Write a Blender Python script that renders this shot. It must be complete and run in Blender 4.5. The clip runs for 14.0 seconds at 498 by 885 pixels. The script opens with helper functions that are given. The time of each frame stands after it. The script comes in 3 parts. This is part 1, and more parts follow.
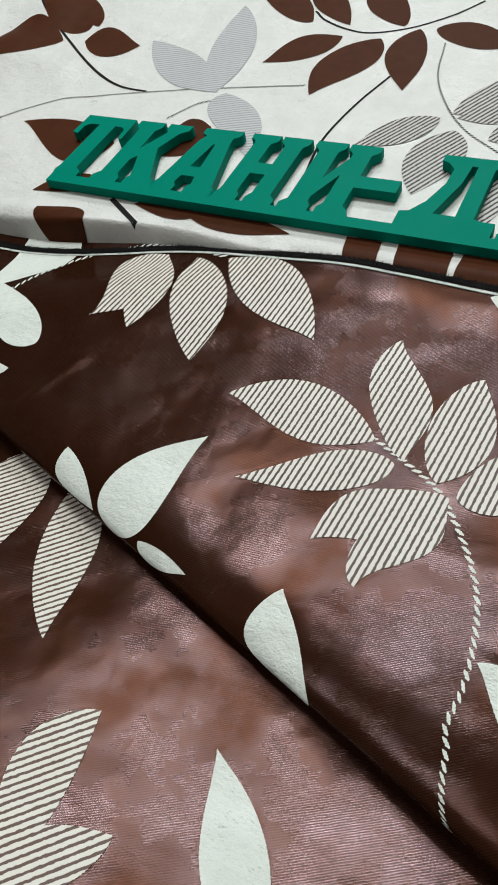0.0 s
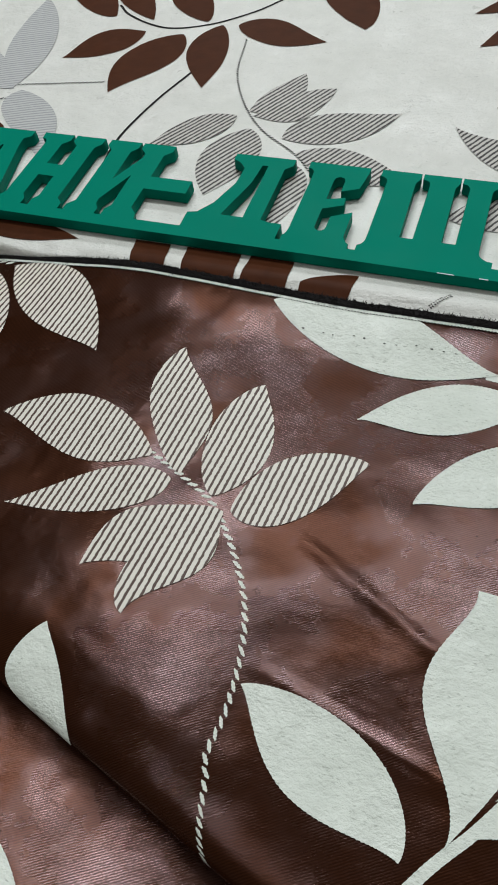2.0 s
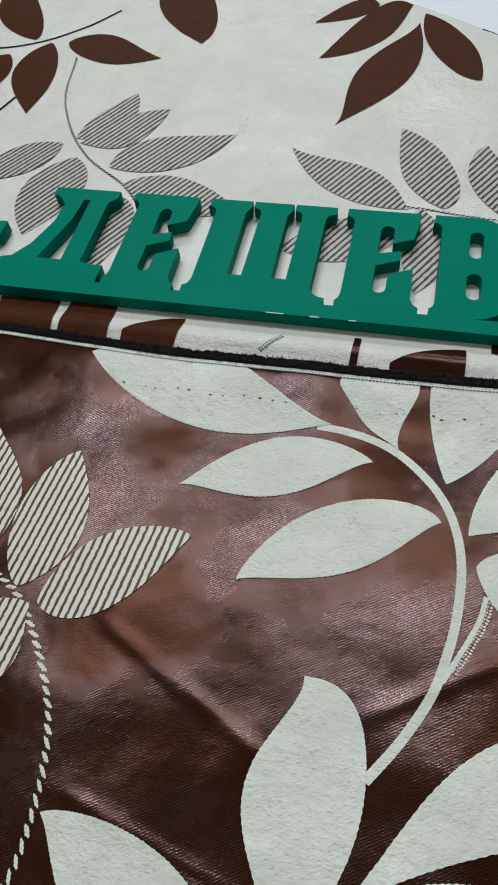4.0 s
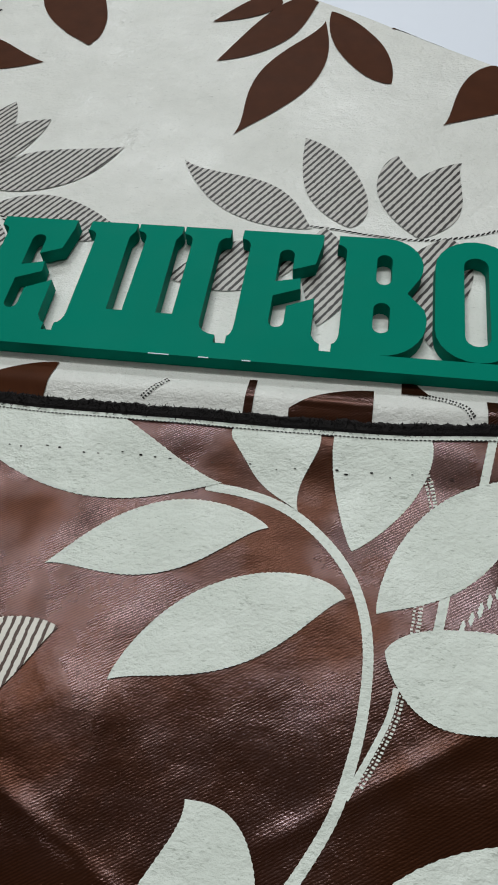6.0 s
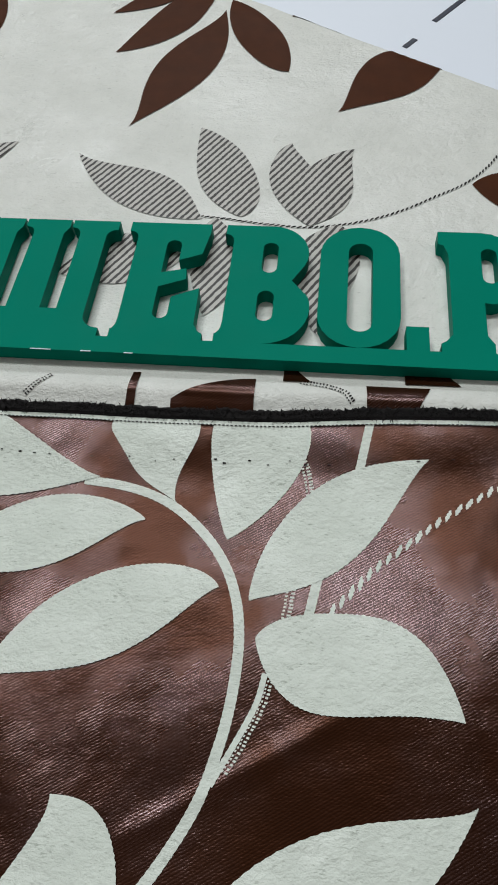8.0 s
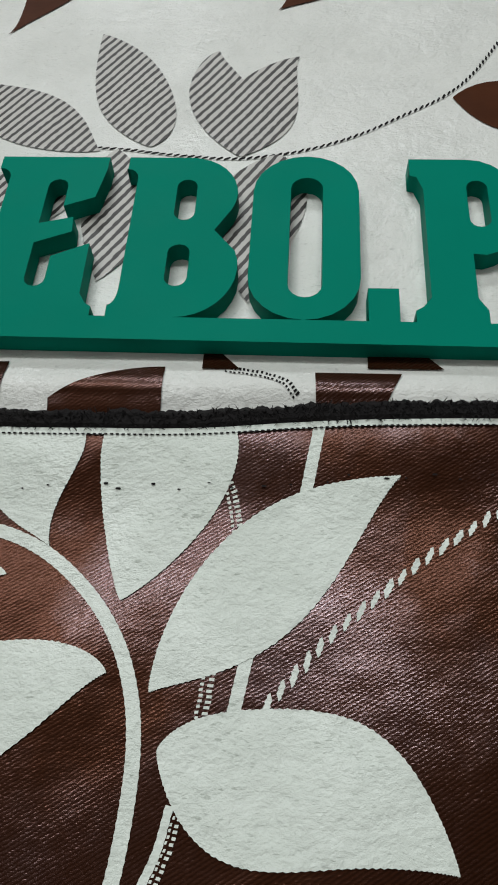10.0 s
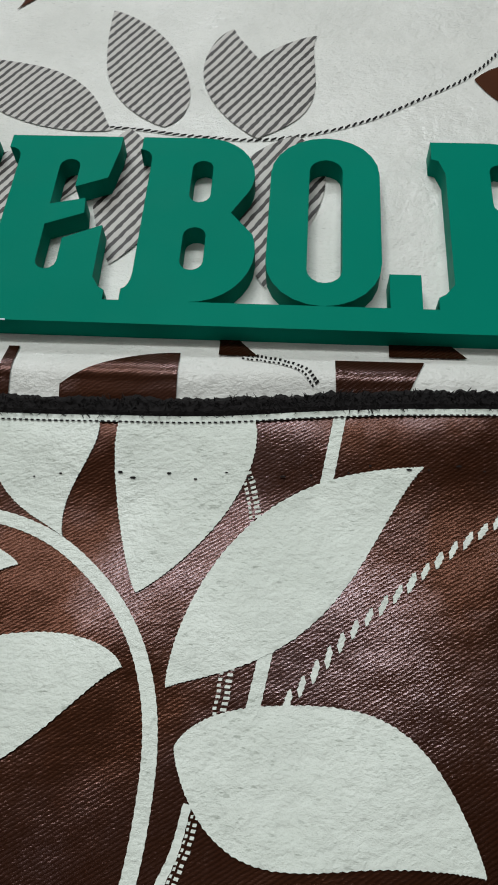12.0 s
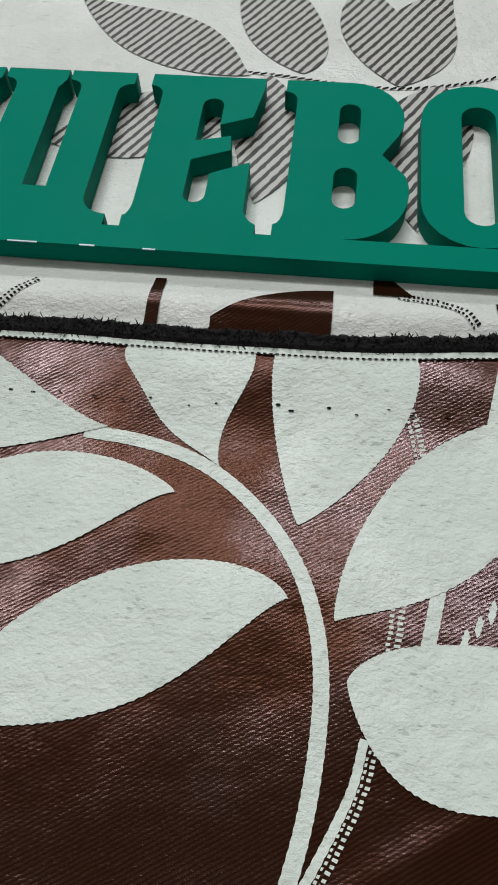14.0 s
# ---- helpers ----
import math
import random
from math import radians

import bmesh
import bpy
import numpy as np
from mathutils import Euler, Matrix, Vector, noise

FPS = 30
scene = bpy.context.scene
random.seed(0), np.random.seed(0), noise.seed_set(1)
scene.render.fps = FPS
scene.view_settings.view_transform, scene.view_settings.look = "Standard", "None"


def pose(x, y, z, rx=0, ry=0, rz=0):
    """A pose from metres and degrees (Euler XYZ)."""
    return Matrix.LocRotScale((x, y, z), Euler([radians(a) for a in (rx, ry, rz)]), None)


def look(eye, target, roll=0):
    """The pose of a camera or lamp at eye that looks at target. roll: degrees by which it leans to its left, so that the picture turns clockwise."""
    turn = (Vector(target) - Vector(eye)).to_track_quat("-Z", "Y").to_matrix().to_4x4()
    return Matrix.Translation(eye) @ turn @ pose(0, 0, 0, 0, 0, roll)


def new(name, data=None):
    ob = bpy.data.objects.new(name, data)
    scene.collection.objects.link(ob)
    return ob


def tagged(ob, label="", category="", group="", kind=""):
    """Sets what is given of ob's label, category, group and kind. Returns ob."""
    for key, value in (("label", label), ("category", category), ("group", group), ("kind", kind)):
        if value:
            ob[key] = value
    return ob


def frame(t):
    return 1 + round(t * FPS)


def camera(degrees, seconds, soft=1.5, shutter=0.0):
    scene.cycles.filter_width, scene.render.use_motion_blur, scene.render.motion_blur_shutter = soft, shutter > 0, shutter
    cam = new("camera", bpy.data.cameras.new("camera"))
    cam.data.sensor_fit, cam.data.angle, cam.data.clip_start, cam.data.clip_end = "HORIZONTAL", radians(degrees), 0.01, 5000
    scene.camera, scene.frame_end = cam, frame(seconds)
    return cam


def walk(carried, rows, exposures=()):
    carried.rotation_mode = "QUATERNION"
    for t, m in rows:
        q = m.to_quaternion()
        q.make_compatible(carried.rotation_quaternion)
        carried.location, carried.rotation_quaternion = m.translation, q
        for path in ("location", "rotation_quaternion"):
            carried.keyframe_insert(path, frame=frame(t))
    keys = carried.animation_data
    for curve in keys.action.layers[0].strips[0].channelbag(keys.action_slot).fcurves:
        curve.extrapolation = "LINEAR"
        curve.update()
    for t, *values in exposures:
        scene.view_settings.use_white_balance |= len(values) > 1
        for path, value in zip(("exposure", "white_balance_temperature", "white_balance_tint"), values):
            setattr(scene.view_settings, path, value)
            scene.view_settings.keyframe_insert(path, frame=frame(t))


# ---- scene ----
cam = camera(37.7, 14.0, soft=1.8)
PATH = [
    (0, 0.25359, -0.22123, 0.20558, 34.469, 10.302, 24.398),
    (0.5, 0.25011, -0.20609, 0.19370, 32.588, 9.846, 23.504),
    (1, 0.26768, -0.19819, 0.18913, 32.349, 8.681, 20.977),
    (1.5, 0.27093, -0.19796, 0.19106, 32.435, 7.549, 20.076),
    (2, 0.28853, -0.19615, 0.19290, 33.327, 6.156, 17.583),
    (2.5, 0.30885, -0.18828, 0.18880, 32.916, 5.145, 14.700),
    (3, 0.31465, -0.17995, 0.18765, 32.552, 4.854, 13.258),
    (5.5, 0.32489, -0.13056, 0.16936, 32.328, 4.016, 8.975),
    (6, 0.33074, -0.12678, 0.16656, 32.125, 3.261, 7.900),
    (6.5, 0.33823, -0.12515, 0.16707, 32.167, 3.302, 7.174),
    (7, 0.34384, -0.12573, 0.16702, 31.872, 3.038, 6.561),
    (7.5, 0.35138, -0.12630, 0.16653, 31.804, 3.048, 5.864),
    (8, 0.35665, -0.12463, 0.16436, 31.532, 2.940, 5.240),
    (8.5, 0.35929, -0.11836, 0.15967, 31.395, 2.658, 4.491),
    (9, 0.36590, -0.10183, 0.14251, 29.809, 2.947, 3.372),
    (11.5, 0.36521, -0.08367, 0.11827, 27.732, 1.769, 2.599),
    (12, 0.36154, -0.08615, 0.12038, 27.527, 2.012, 3.254),
    (12.5, 0.35753, -0.08900, 0.11695, 27.698, 1.833, 3.567),
    (13, 0.35287, -0.09261, 0.11508, 27.741, 1.900, 4.289),
    (13.5, 0.34621, -0.09581, 0.11441, 28.056, 2.796, 5.496),
    (14, 0.33735, -0.09766, 0.11129, 28.320, 2.143, 6.319),
]
walk(cam, [(t, pose(x, y, z, rx, ry, rz)) for t, x, y, z, rx, ry, rz in PATH], exposures=[(0.0, 0.40), (1.5, 0.22), (5.0, -0.02), (9.0, 0.02), (14.0, 0.10)])

# ---- world and lamps ----
world = bpy.data.worlds.new("room_air")
scene.world = world
world.use_nodes = True
world.node_tree.nodes["Background"].inputs[0].default_value = (0.80, 0.86, 0.95, 1)
world.node_tree.nodes["Background"].inputs[1].default_value = 0.05


def area_lamp(eye, target, size_x, size_y, watts, colour):
    lamp = bpy.data.lights.new("area_lamp", "AREA")
    lamp.shape, lamp.size, lamp.size_y, lamp.energy, lamp.color = "RECTANGLE", size_x, size_y, watts, colour
    ob = new("area_lamp", lamp)
    ob.matrix_world = look(eye, target)
    return ob


area_lamp((0.19, 0.70, 1.88), (0.19, 0.62, 0), 1.50, 0.18, 19.5, (0.95, 1.0, 1.0))
area_lamp((-0.20, 2.0, 1.88), (0.0, 0.9, 0), 1.4, 0.25, 22, (0.95, 1.0, 1.03))
# added small fill, unseen: brightens the lower brown cloth
area_lamp((-0.46, 0.44, 1.88), (-0.4, 0.4, 0), 0.30, 0.24, 4.0, (1.0, 0.96, 0.91))
# added narrow strip, unseen: makes the highlight along the fold's roll
area_lamp((0.10, -0.90, 1.88), (0.10, -0.7, 0), 1.3, 0.08, 5, (1.0, 0.99, 0.97))

# ---- materials ----
MM = 0.001


class Nodes:
    """A small builder for node materials."""

    def __init__(self, name):
        self.mat = bpy.data.materials.new(name)
        self.mat.use_nodes = True
        self.tree = self.mat.node_tree
        self.bsdf = self.tree.nodes["Principled BSDF"]
        self.where = self.add("ShaderNodeTexCoord").outputs["Object"]

    def add(self, kind, **values):
        node = self.tree.nodes.new(kind)
        for key, value in values.items():
            setattr(node, key, value)
        return node

    def link(self, a, b):
        self.tree.links.new(a, b)

    def turned(self, degrees, scale=(1, 1, 1)):
        node = self.add("ShaderNodeMapping")
        node.inputs["Rotation"].default_value = (0, 0, radians(-degrees))
        node.inputs["Scale"].default_value = scale
        self.link(self.where, node.inputs["Vector"])
        return node.outputs["Vector"]

    def noise(self, size_mm, detail=3, rough=0.55, vector=None):
        node = self.add("ShaderNodeTexNoise")
        node.inputs["Scale"].default_value = 1000 / size_mm
        node.inputs["Detail"].default_value = detail
        node.inputs["Roughness"].default_value = rough
        self.link(vector or self.where, node.inputs["Vector"])
        return node.outputs["Fac"]

    def bands(self, pitch_mm, degrees, wobble=0.0, wobble_mm=2.0):
        """Bands that run along the given direction, 0 to 1 across each."""
        node = self.add("ShaderNodeTexWave", wave_type="BANDS", bands_direction="Y", wave_profile="SIN")
        node.inputs["Scale"].default_value = 2 * math.pi / (20 * pitch_mm * MM)
        node.inputs["Distortion"].default_value = wobble
        node.inputs["Detail"].default_value = 1.0
        node.inputs["Detail Scale"].default_value = pitch_mm / wobble_mm * 1.5
        self.link(self.turned(degrees), node.inputs["Vector"])
        return node.outputs["Fac"]

    def ramp(self, fac, *stops):
        node = self.add("ShaderNodeValToRGB")
        ramp = node.color_ramp
        while len(ramp.elements) < len(stops):
            ramp.elements.new(0.5)
        for element, (at, colour) in zip(ramp.elements, stops):
            element.position = at
            element.color = (*colour, 1) if len(colour) == 3 else colour
        self.link(fac, node.inputs["Fac"])
        return node.outputs["Color"]

    def mix(self, fac, a, b, blend="MIX"):
        node = self.add("ShaderNodeMix", data_type="RGBA", blend_type=blend)
        for value, slot in ((fac, 0), (a, 6), (b, 7)):
            if isinstance(value, (int, float)):
                node.inputs[slot].default_value = value
            elif isinstance(value, tuple):
                node.inputs[slot].default_value = (*value, 1)
            else:
                self.link(value, node.inputs[slot])
        return node.outputs[2]

    def bump(self, *layers):
        """Layers of (height, depth in mm, strength)."""
        normal = None
        for height, depth, strength in layers:
            node = self.add("ShaderNodeBump")
            node.inputs["Distance"].default_value = depth * MM
            node.inputs["Strength"].default_value = strength
            self.link(height, node.inputs["Height"])
            if normal is not None:
                self.link(normal, node.inputs["Normal"])
            normal = node.outputs["Normal"]
        self.link(normal, self.bsdf.inputs["Normal"])

    def done(self, colour, rough, spec=0.5, sheen=0.0, tint=(1, 1, 1)):
        for value, slot in ((colour, "Base Color"), (rough, "Roughness")):
            if isinstance(value, tuple):
                self.bsdf.inputs[slot].default_value = (*value, 1)
            elif isinstance(value, (int, float)):
                self.bsdf.inputs[slot].default_value = value
            else:
                self.link(value, self.bsdf.inputs[slot])
        if isinstance(spec, (int, float)):
            self.bsdf.inputs["Specular IOR Level"].default_value = spec
        else:
            self.link(spec, self.bsdf.inputs["Specular IOR Level"])
        self.bsdf.inputs["Sheen Weight"].default_value = sheen
        self.bsdf.inputs["Specular Tint"].default_value = (*tint, 1)
        return self.mat


BROWN_A, BROWN_B = (0.018, 0.0055, 0.0024), (0.044, 0.0150, 0.0064)
PALE_A, PALE_B = (0.60, 0.65, 0.59), (0.76, 0.81, 0.745)


def brown_satin(name="brown_satin"):
    """Satin of brown threads: a broad brown sheen, and noise-placed patches of pink gloss that imitate patchy lamp
    highlights, broken by the twill.
    """
    n = Nodes(name)
    weave = n.bands(0.62, 32, 1.2, 1.2)
    thread = n.noise(0.5, 2, 0.6, n.turned(32, (0.4, 1.2, 1)))
    colour = n.mix(n.noise(45, 4), BROWN_A, BROWN_B)
    rough = n.ramp(n.noise(14, 6, 0.7), (0.32, (0.14, 0.14, 0.14)), (0.70, (0.23, 0.23, 0.23)))
    n.bump((n.noise(70, 2, 0.5), 6.5, 0.5), (n.noise(26, 3, 0.5), 1.6, 0.5), (n.noise(5, 5, 0.65), 0.14, 0.4), (thread, 0.06, 0.6), (weave, 0.018, 0.5))
    gloss = n.ramp(n.noise(42, 6, 0.6), (0.40, (0.05, 0.05, 0.05)), (0.70, (0.85, 0.85, 0.85)))
    twill = n.ramp(n.mix(0.5, weave, thread), (0.32, (0.40, 0.40, 0.40)), (0.66, (1.45, 1.45, 1.45)))
    gloss = n.mix(1.0, gloss, twill, "MULTIPLY")
    colour = n.mix(0.5, colour, twill, "MULTIPLY")
    mat = n.done(colour, rough, gloss, 0.0, (0.97, 0.86, 1.0))
    sheen = n.add("ShaderNodeBsdfGlossy")
    n.link(n.mix(n.noise(60, 3), (0.036, 0.0132, 0.0068), (0.092, 0.038, 0.023)), sheen.inputs["Color"])
    sheen.inputs["Roughness"].default_value = 0.23
    n.link(n.bsdf.inputs["Normal"].links[0].from_socket, sheen.inputs["Normal"])
    blend = n.add("ShaderNodeMixShader")
    blend.inputs["Fac"].default_value = 0.32
    n.link(n.bsdf.outputs["BSDF"], blend.inputs[1])
    n.link(sheen.outputs["BSDF"], blend.inputs[2])
    n.link(blend.outputs["Shader"], n.tree.nodes["Material Output"].inputs["Surface"])
    return mat


def pale_weave(name, a, b, rough=0.52, pitted=0.5):
    n = Nodes(name)
    slub = n.noise(1.0, 3, 0.6, n.turned(12, (0.6, 1.2, 1)))
    colour = n.mix(n.noise(11, 5, 0.65), a, b)
    colour = n.mix(n.ramp(n.noise(1.1, 2, 0.5, n.turned(2, (0.6, 1.2, 1))), (0.66, (0, 0, 0)), (0.78, (0.45, 0.45, 0.45))), colour, tuple(c * 0.6 for c in a))
    pits = n.ramp(n.mix(0.35, n.noise(0.75, 2, 0.5, n.turned(-6, (0.45, 1.5, 1))), n.noise(9, 3, 0.6)), (0.60, (0, 0, 0)), (0.655, (pitted, pitted, pitted)))
    colour = n.mix(pits, colour, (a[0] * 0.42, a[1] * 0.44, a[2] * 0.40))
    n.bump((n.noise(30, 4), 3.4, 0.7), (n.noise(9.0, 4, 0.6), 1.0, 0.45), (n.noise(4.0, 5, 0.7), 0.7, 0.85), (slub, 0.25, 0.9), (n.bands(0.85, 32, 0.8), 0.02, 0.4))
    gloss = n.ramp(n.noise(38, 5, 0.6), (0.40, (0.15, 0.15, 0.15)), (0.66, (0.95, 0.95, 0.95)))
    return n.done(colour, n.ramp(n.noise(16, 5, 0.65), (0.32, (rough - 0.14,) * 3), (0.7, (rough + 0.12,) * 3)), gloss)


def striped_weave(name, pitch, degrees, light, dark, share, rough=0.5):
    """share: the part of each pitch that is light."""
    n = Nodes(name)
    stripe = n.bands(pitch, degrees, 0.9, 0.7)
    cut = 1 - share
    on = n.ramp(stripe, (max(cut - 0.10, 0), (0, 0, 0)), (cut + 0.10, (1, 1, 1)))
    colour = n.mix(on, dark, n.mix(n.noise(8, 4), tuple(c * 0.88 for c in light), light))
    n.bump((n.noise(24, 4), 1.6, 0.22), (n.noise(4.5, 4), 0.4, 0.3), (on, 0.15, 0.4))
    return n.done(colour, rough, 0.45)


def plain_weave(name, a, b, rough, spec=0.4):
    n = Nodes(name)
    n.bump((n.noise(24, 3), 1.4, 0.3), (n.noise(5, 4), 0.3, 0.3), (n.noise(0.8, 2, 0.5, n.turned(32, (0.3, 1.2, 1))), 0.05, 0.4))
    return n.done(n.mix(n.noise(7, 4), a, b), rough, spec)


def green_paint():
    n = Nodes("green_paint")
    colour = n.mix(n.noise(30, 3), (0.000, 0.185, 0.125), (0.000, 0.215, 0.148))
    rough = n.ramp(n.noise(12, 4), (0.3, (0.42, 0.42, 0.42)), (0.7, (0.55, 0.55, 0.55)))
    n.bump((n.noise(2.0, 3), 0.08, 0.25), (n.noise(0.5, 2), 0.02, 0.2))
    return n.done(colour, rough, 0.02)


def wall_paint(name, a, b, rough=0.8):
    n = Nodes(name)
    n.bump((n.noise(8, 3), 0.4, 0.2),)
    return n.done(n.mix(n.noise(400, 3), a, b), rough, 0.3)


M_BROWN = brown_satin()
M_CREAM = pale_weave("cream_weave", (0.60, 0.61, 0.575), (0.77, 0.775, 0.735), 0.40, 0.12)
STRIPED = ("woven_leaf", striped_weave("pale_stripes", 2.1, 82, (0.76, 0.73, 0.66), (0.060, 0.026, 0.016), 0.68))
SLANT = ("woven_leaf", striped_weave("pale_slanted_stripes", 2.1, 46, (0.74, 0.72, 0.64), (0.085, 0.036, 0.022), 0.66))
FINE = ("woven_leaf", striped_weave("dark_stripes", 2.1, 58, (0.52, 0.50, 0.47), (0.020, 0.015, 0.013), 0.60))
WHITE = ("woven_leaf", pale_weave("pale_leaf_weave", PALE_A, PALE_B))
BROWN = ("woven_leaf", plain_weave("brown_leaf_weave", (0.040, 0.0122, 0.0048), (0.080, 0.0255, 0.0102), 0.48, 0.05))
GLOSSY = ("woven_leaf", M_BROWN)
GREY = ("woven_leaf", striped_weave("grey_stripes", 2.1, 20, (0.52, 0.53, 0.53), (0.30, 0.31, 0.32), 0.62))
M_THREAD = plain_weave("dark_thread", (0.006, 0.0055, 0.006), (0.018, 0.016, 0.016), 0.85, 0.15)
M_GREEN = green_paint()
M_WALL = wall_paint("wall_paint", (0.24, 0.22, 0.20), (0.32, 0.29, 0.27))
M_CEILING = wall_paint("ceiling_paint", (0.17, 0.16, 0.155), (0.22, 0.21, 0.20))
M_TABLE = wall_paint("white_laminate", (0.74, 0.79, 0.88), (0.80, 0.84, 0.92), 0.35)
M_FLOOR = wall_paint("grey_floor", (0.25, 0.23, 0.21), (0.32, 0.30, 0.28), 0.5)
M_MARK = plain_weave("dark_ink", (0.03, 0.035, 0.05), (0.05, 0.055, 0.08), 0.4)


# ---- helpers for meshes ----
def part(name, bm, material, parent=None, label="", smooth=False):
    mesh = bpy.data.meshes.new(name)
    bm.to_mesh(mesh)
    bm.free()
    mesh.materials.append(material)
    if smooth:
        mesh.shade_smooth()
    ob = new(name, mesh)
    if parent:
        ob.parent = parent
    if label:
        ob["label"] = label
    return ob


def box(bm, x0, y0, z0, x1, y1, z1):
    made = bmesh.ops.create_cube(bm, size=1)["verts"]
    for v in made:
        v.co = Vector((x0 + (v.co.x + 0.5) * (x1 - x0), y0 + (v.co.y + 0.5) * (y1 - y0), z0 + (v.co.z + 0.5) * (z1 - z0)))


def sheet(nx, ny, place):
    """A grid of quads; place gives the point for u, v from 0 to 1."""
    bm = bmesh.new()
    grid = [[bm.verts.new(place(i / nx, j / ny)) for j in range(ny + 1)] for i in range(nx + 1)]
    for i in range(nx):
        for j in range(ny):
            bm.faces.new((grid[i][j], grid[i + 1][j], grid[i + 1][j + 1], grid[i][j + 1]))
    return bm


def step(a, b, x):
    f = min(1.0, max(0.0, (x - a) / (b - a)))
    return f * f * (3 - 2 * f)


def hill(x, y, cx, cy, rx, ry):
    return math.exp(-((x - cx) / rx) ** 2 - ((y - cy) / ry) ** 2)


def wave(x, y, size, seed):
    return noise.noise(Vector((x / size, y / size, seed)))


# ---- the room ----
def room():
    x0, x1, y0, y1, z0, z1, w = -2.2, 2.6, -2.4, 2.4, -0.76, 1.94, 0.12
    for name, b in (("wall_west", (x0 - w, y0, z0, x0, y1, z1)), ("wall_east", (x1, y0, z0, x1 + w, y1, z1)),
                    ("wall_south", (x0 - w, y0 - w, z0, x1 + w, y0, z1)), ("wall_north", (x0 - w, y1, z0, x1 + w, y1 + w, z1))):
        bm = bmesh.new()
        box(bm, *b)
        tagged(part(name, bm, M_WALL), "plain greyish-brown painted room wall", "wall", kind="structure")
    bm = bmesh.new()
    box(bm, x0 - w, y0 - w, z0 - 0.1, x1 + w, y1 + w, z0)
    tagged(part("floor", bm, M_FLOOR), "plain grey floor under the table", "floor", kind="structure")
    bm = bmesh.new()
    box(bm, x0 - w, y0 - w, z1, x1 + w, y1 + w, z1 + 0.1)
    tagged(part("ceiling", bm, M_CEILING), "plain dark greyish ceiling with lamps", "ceiling", kind="structure")


room()

# ---- the table ----
TOP = -14.6  # mm


def table():
    bm = bmesh.new()
    box(bm, -0.75, -0.65, TOP * MM - 0.028, 0.85, 0.75, TOP * MM)
    bmesh.ops.bevel(bm, geom=bm.edges[:], offset=0.003, segments=2, affect="EDGES")
    top = tagged(part("cutting_table", bm, M_TABLE), "bluish-white laminate cutting table with dark dashes", "table")
    for x in (-0.70, 0.78):
        for y in (-0.60, 0.68):
            bm = bmesh.new()
            box(bm, x - 0.02, y - 0.02, -0.76, x + 0.04, y + 0.04, TOP * MM - 0.027)
            part("leg", bm, M_WALL, top)
    for x, y, length in ((385.3, 183.3, 8.0), (398.5, 203.2, 30.0), (426.0, 238.0, 30.0)):
        bm = bmesh.new()
        box(bm, 0, -1.3 * MM, 0, length * MM, 1.3 * MM, 0.5 * MM)
        bmesh.ops.bevel(bm, geom=bm.edges[:], offset=0.0002, segments=1, affect="EDGES")
        ob = part("dash_mark", bm, M_MARK, top, "dark printed dash")
        ob.matrix_basis = pose(x * MM, y * MM, TOP * MM - 0.0002, 0, 0, 53)


table()

# ---- lie of the cloths, in mm ----
FOLD_X, FOLD_Y, FOLD_SLOPE = 65.1, -129.6, -0.343
FOLD_N = Vector((0.3245, 0.9459))
ROLL_A, ROLL_B = 22.0, 6.0


def edge_y(x):
    """The woven edge of the brown cloth."""
    return -16.4 - 4.2 * step(150, 260, x) + 4.2 * step(320, 410, x) - 17 * step(100, 0, x) + 0.5 * wave(x, 0, 30, 3)


def lip_y(x):
    return edge_y(x) + 8.0 * step(120, 40, x)


def cream_lie(x, y):
    z = 0.8 * wave(x, y, 55, 1) * step(60, 90, y) + 0.25 * wave(x, y, 16, 2) * step(55, 70, y)
    z += (7.0 + 5.0 * wave(x, y, 38, 7)) * step(20, -90, x) * step(62, 105, y)
    z += 5.0 * hill(x, y, 10, -17, 75, 8) - (3.2 + 10.0 * step(180, 50, x)) * step(lip_y(x) + 3.0, lip_y(x) - 3, y)
    z += 2.2 * step(-60, -140, x)
    z += (0.00576 * max(0.0, 270 - x) + 0.9) * step(-14, -3, y) * step(95, 55, y)
    z += 2.3 * step(110, 160, x) * math.exp(-((y + 10.5) / 4.5) ** 2)
    # the far edge turns down to the table
    d = (x - 369.0) * 0.533 + (y - 165.8) * 0.846
    if d > -4:
        z -= 13.8 * (1 - math.sqrt(max(0.0, 1 - min(1.0, (d + 4) / 4.4) ** 2)))
    return z


def brown_flat(x, y):
    z = 0.3 + 0.35 * wave(x, y, 45, 4) + 0.18 * wave(x, y, 15, 5)
    z += (3.0 - 11.0 * step(180, 50, x)) * math.exp(-((y - edge_y(x)) / (14 + 8 * step(180, 50, x))) ** 2)
    z += 2.0 * hill(x, y, 60, -80, 40, 30)
    # shallow creases
    for ax, ay, bx, by in ((255, -109, 298, -132), (322, -119, 366, -92), (256, -149, 309, -164), (80, -91, 65, -119)):
        dx, dy = bx - ax, by - ay
        run = math.hypot(dx, dy)
        along = ((x - ax) * dx + (y - ay) * dy) / run
        off = ((y - ay) * dx - (x - ax) * dy) / run
        z += 0.42 * math.exp(-(off / 2.0) ** 2) * step(-8, 6, along) * step(run + 8, run - 6, along)
    return z


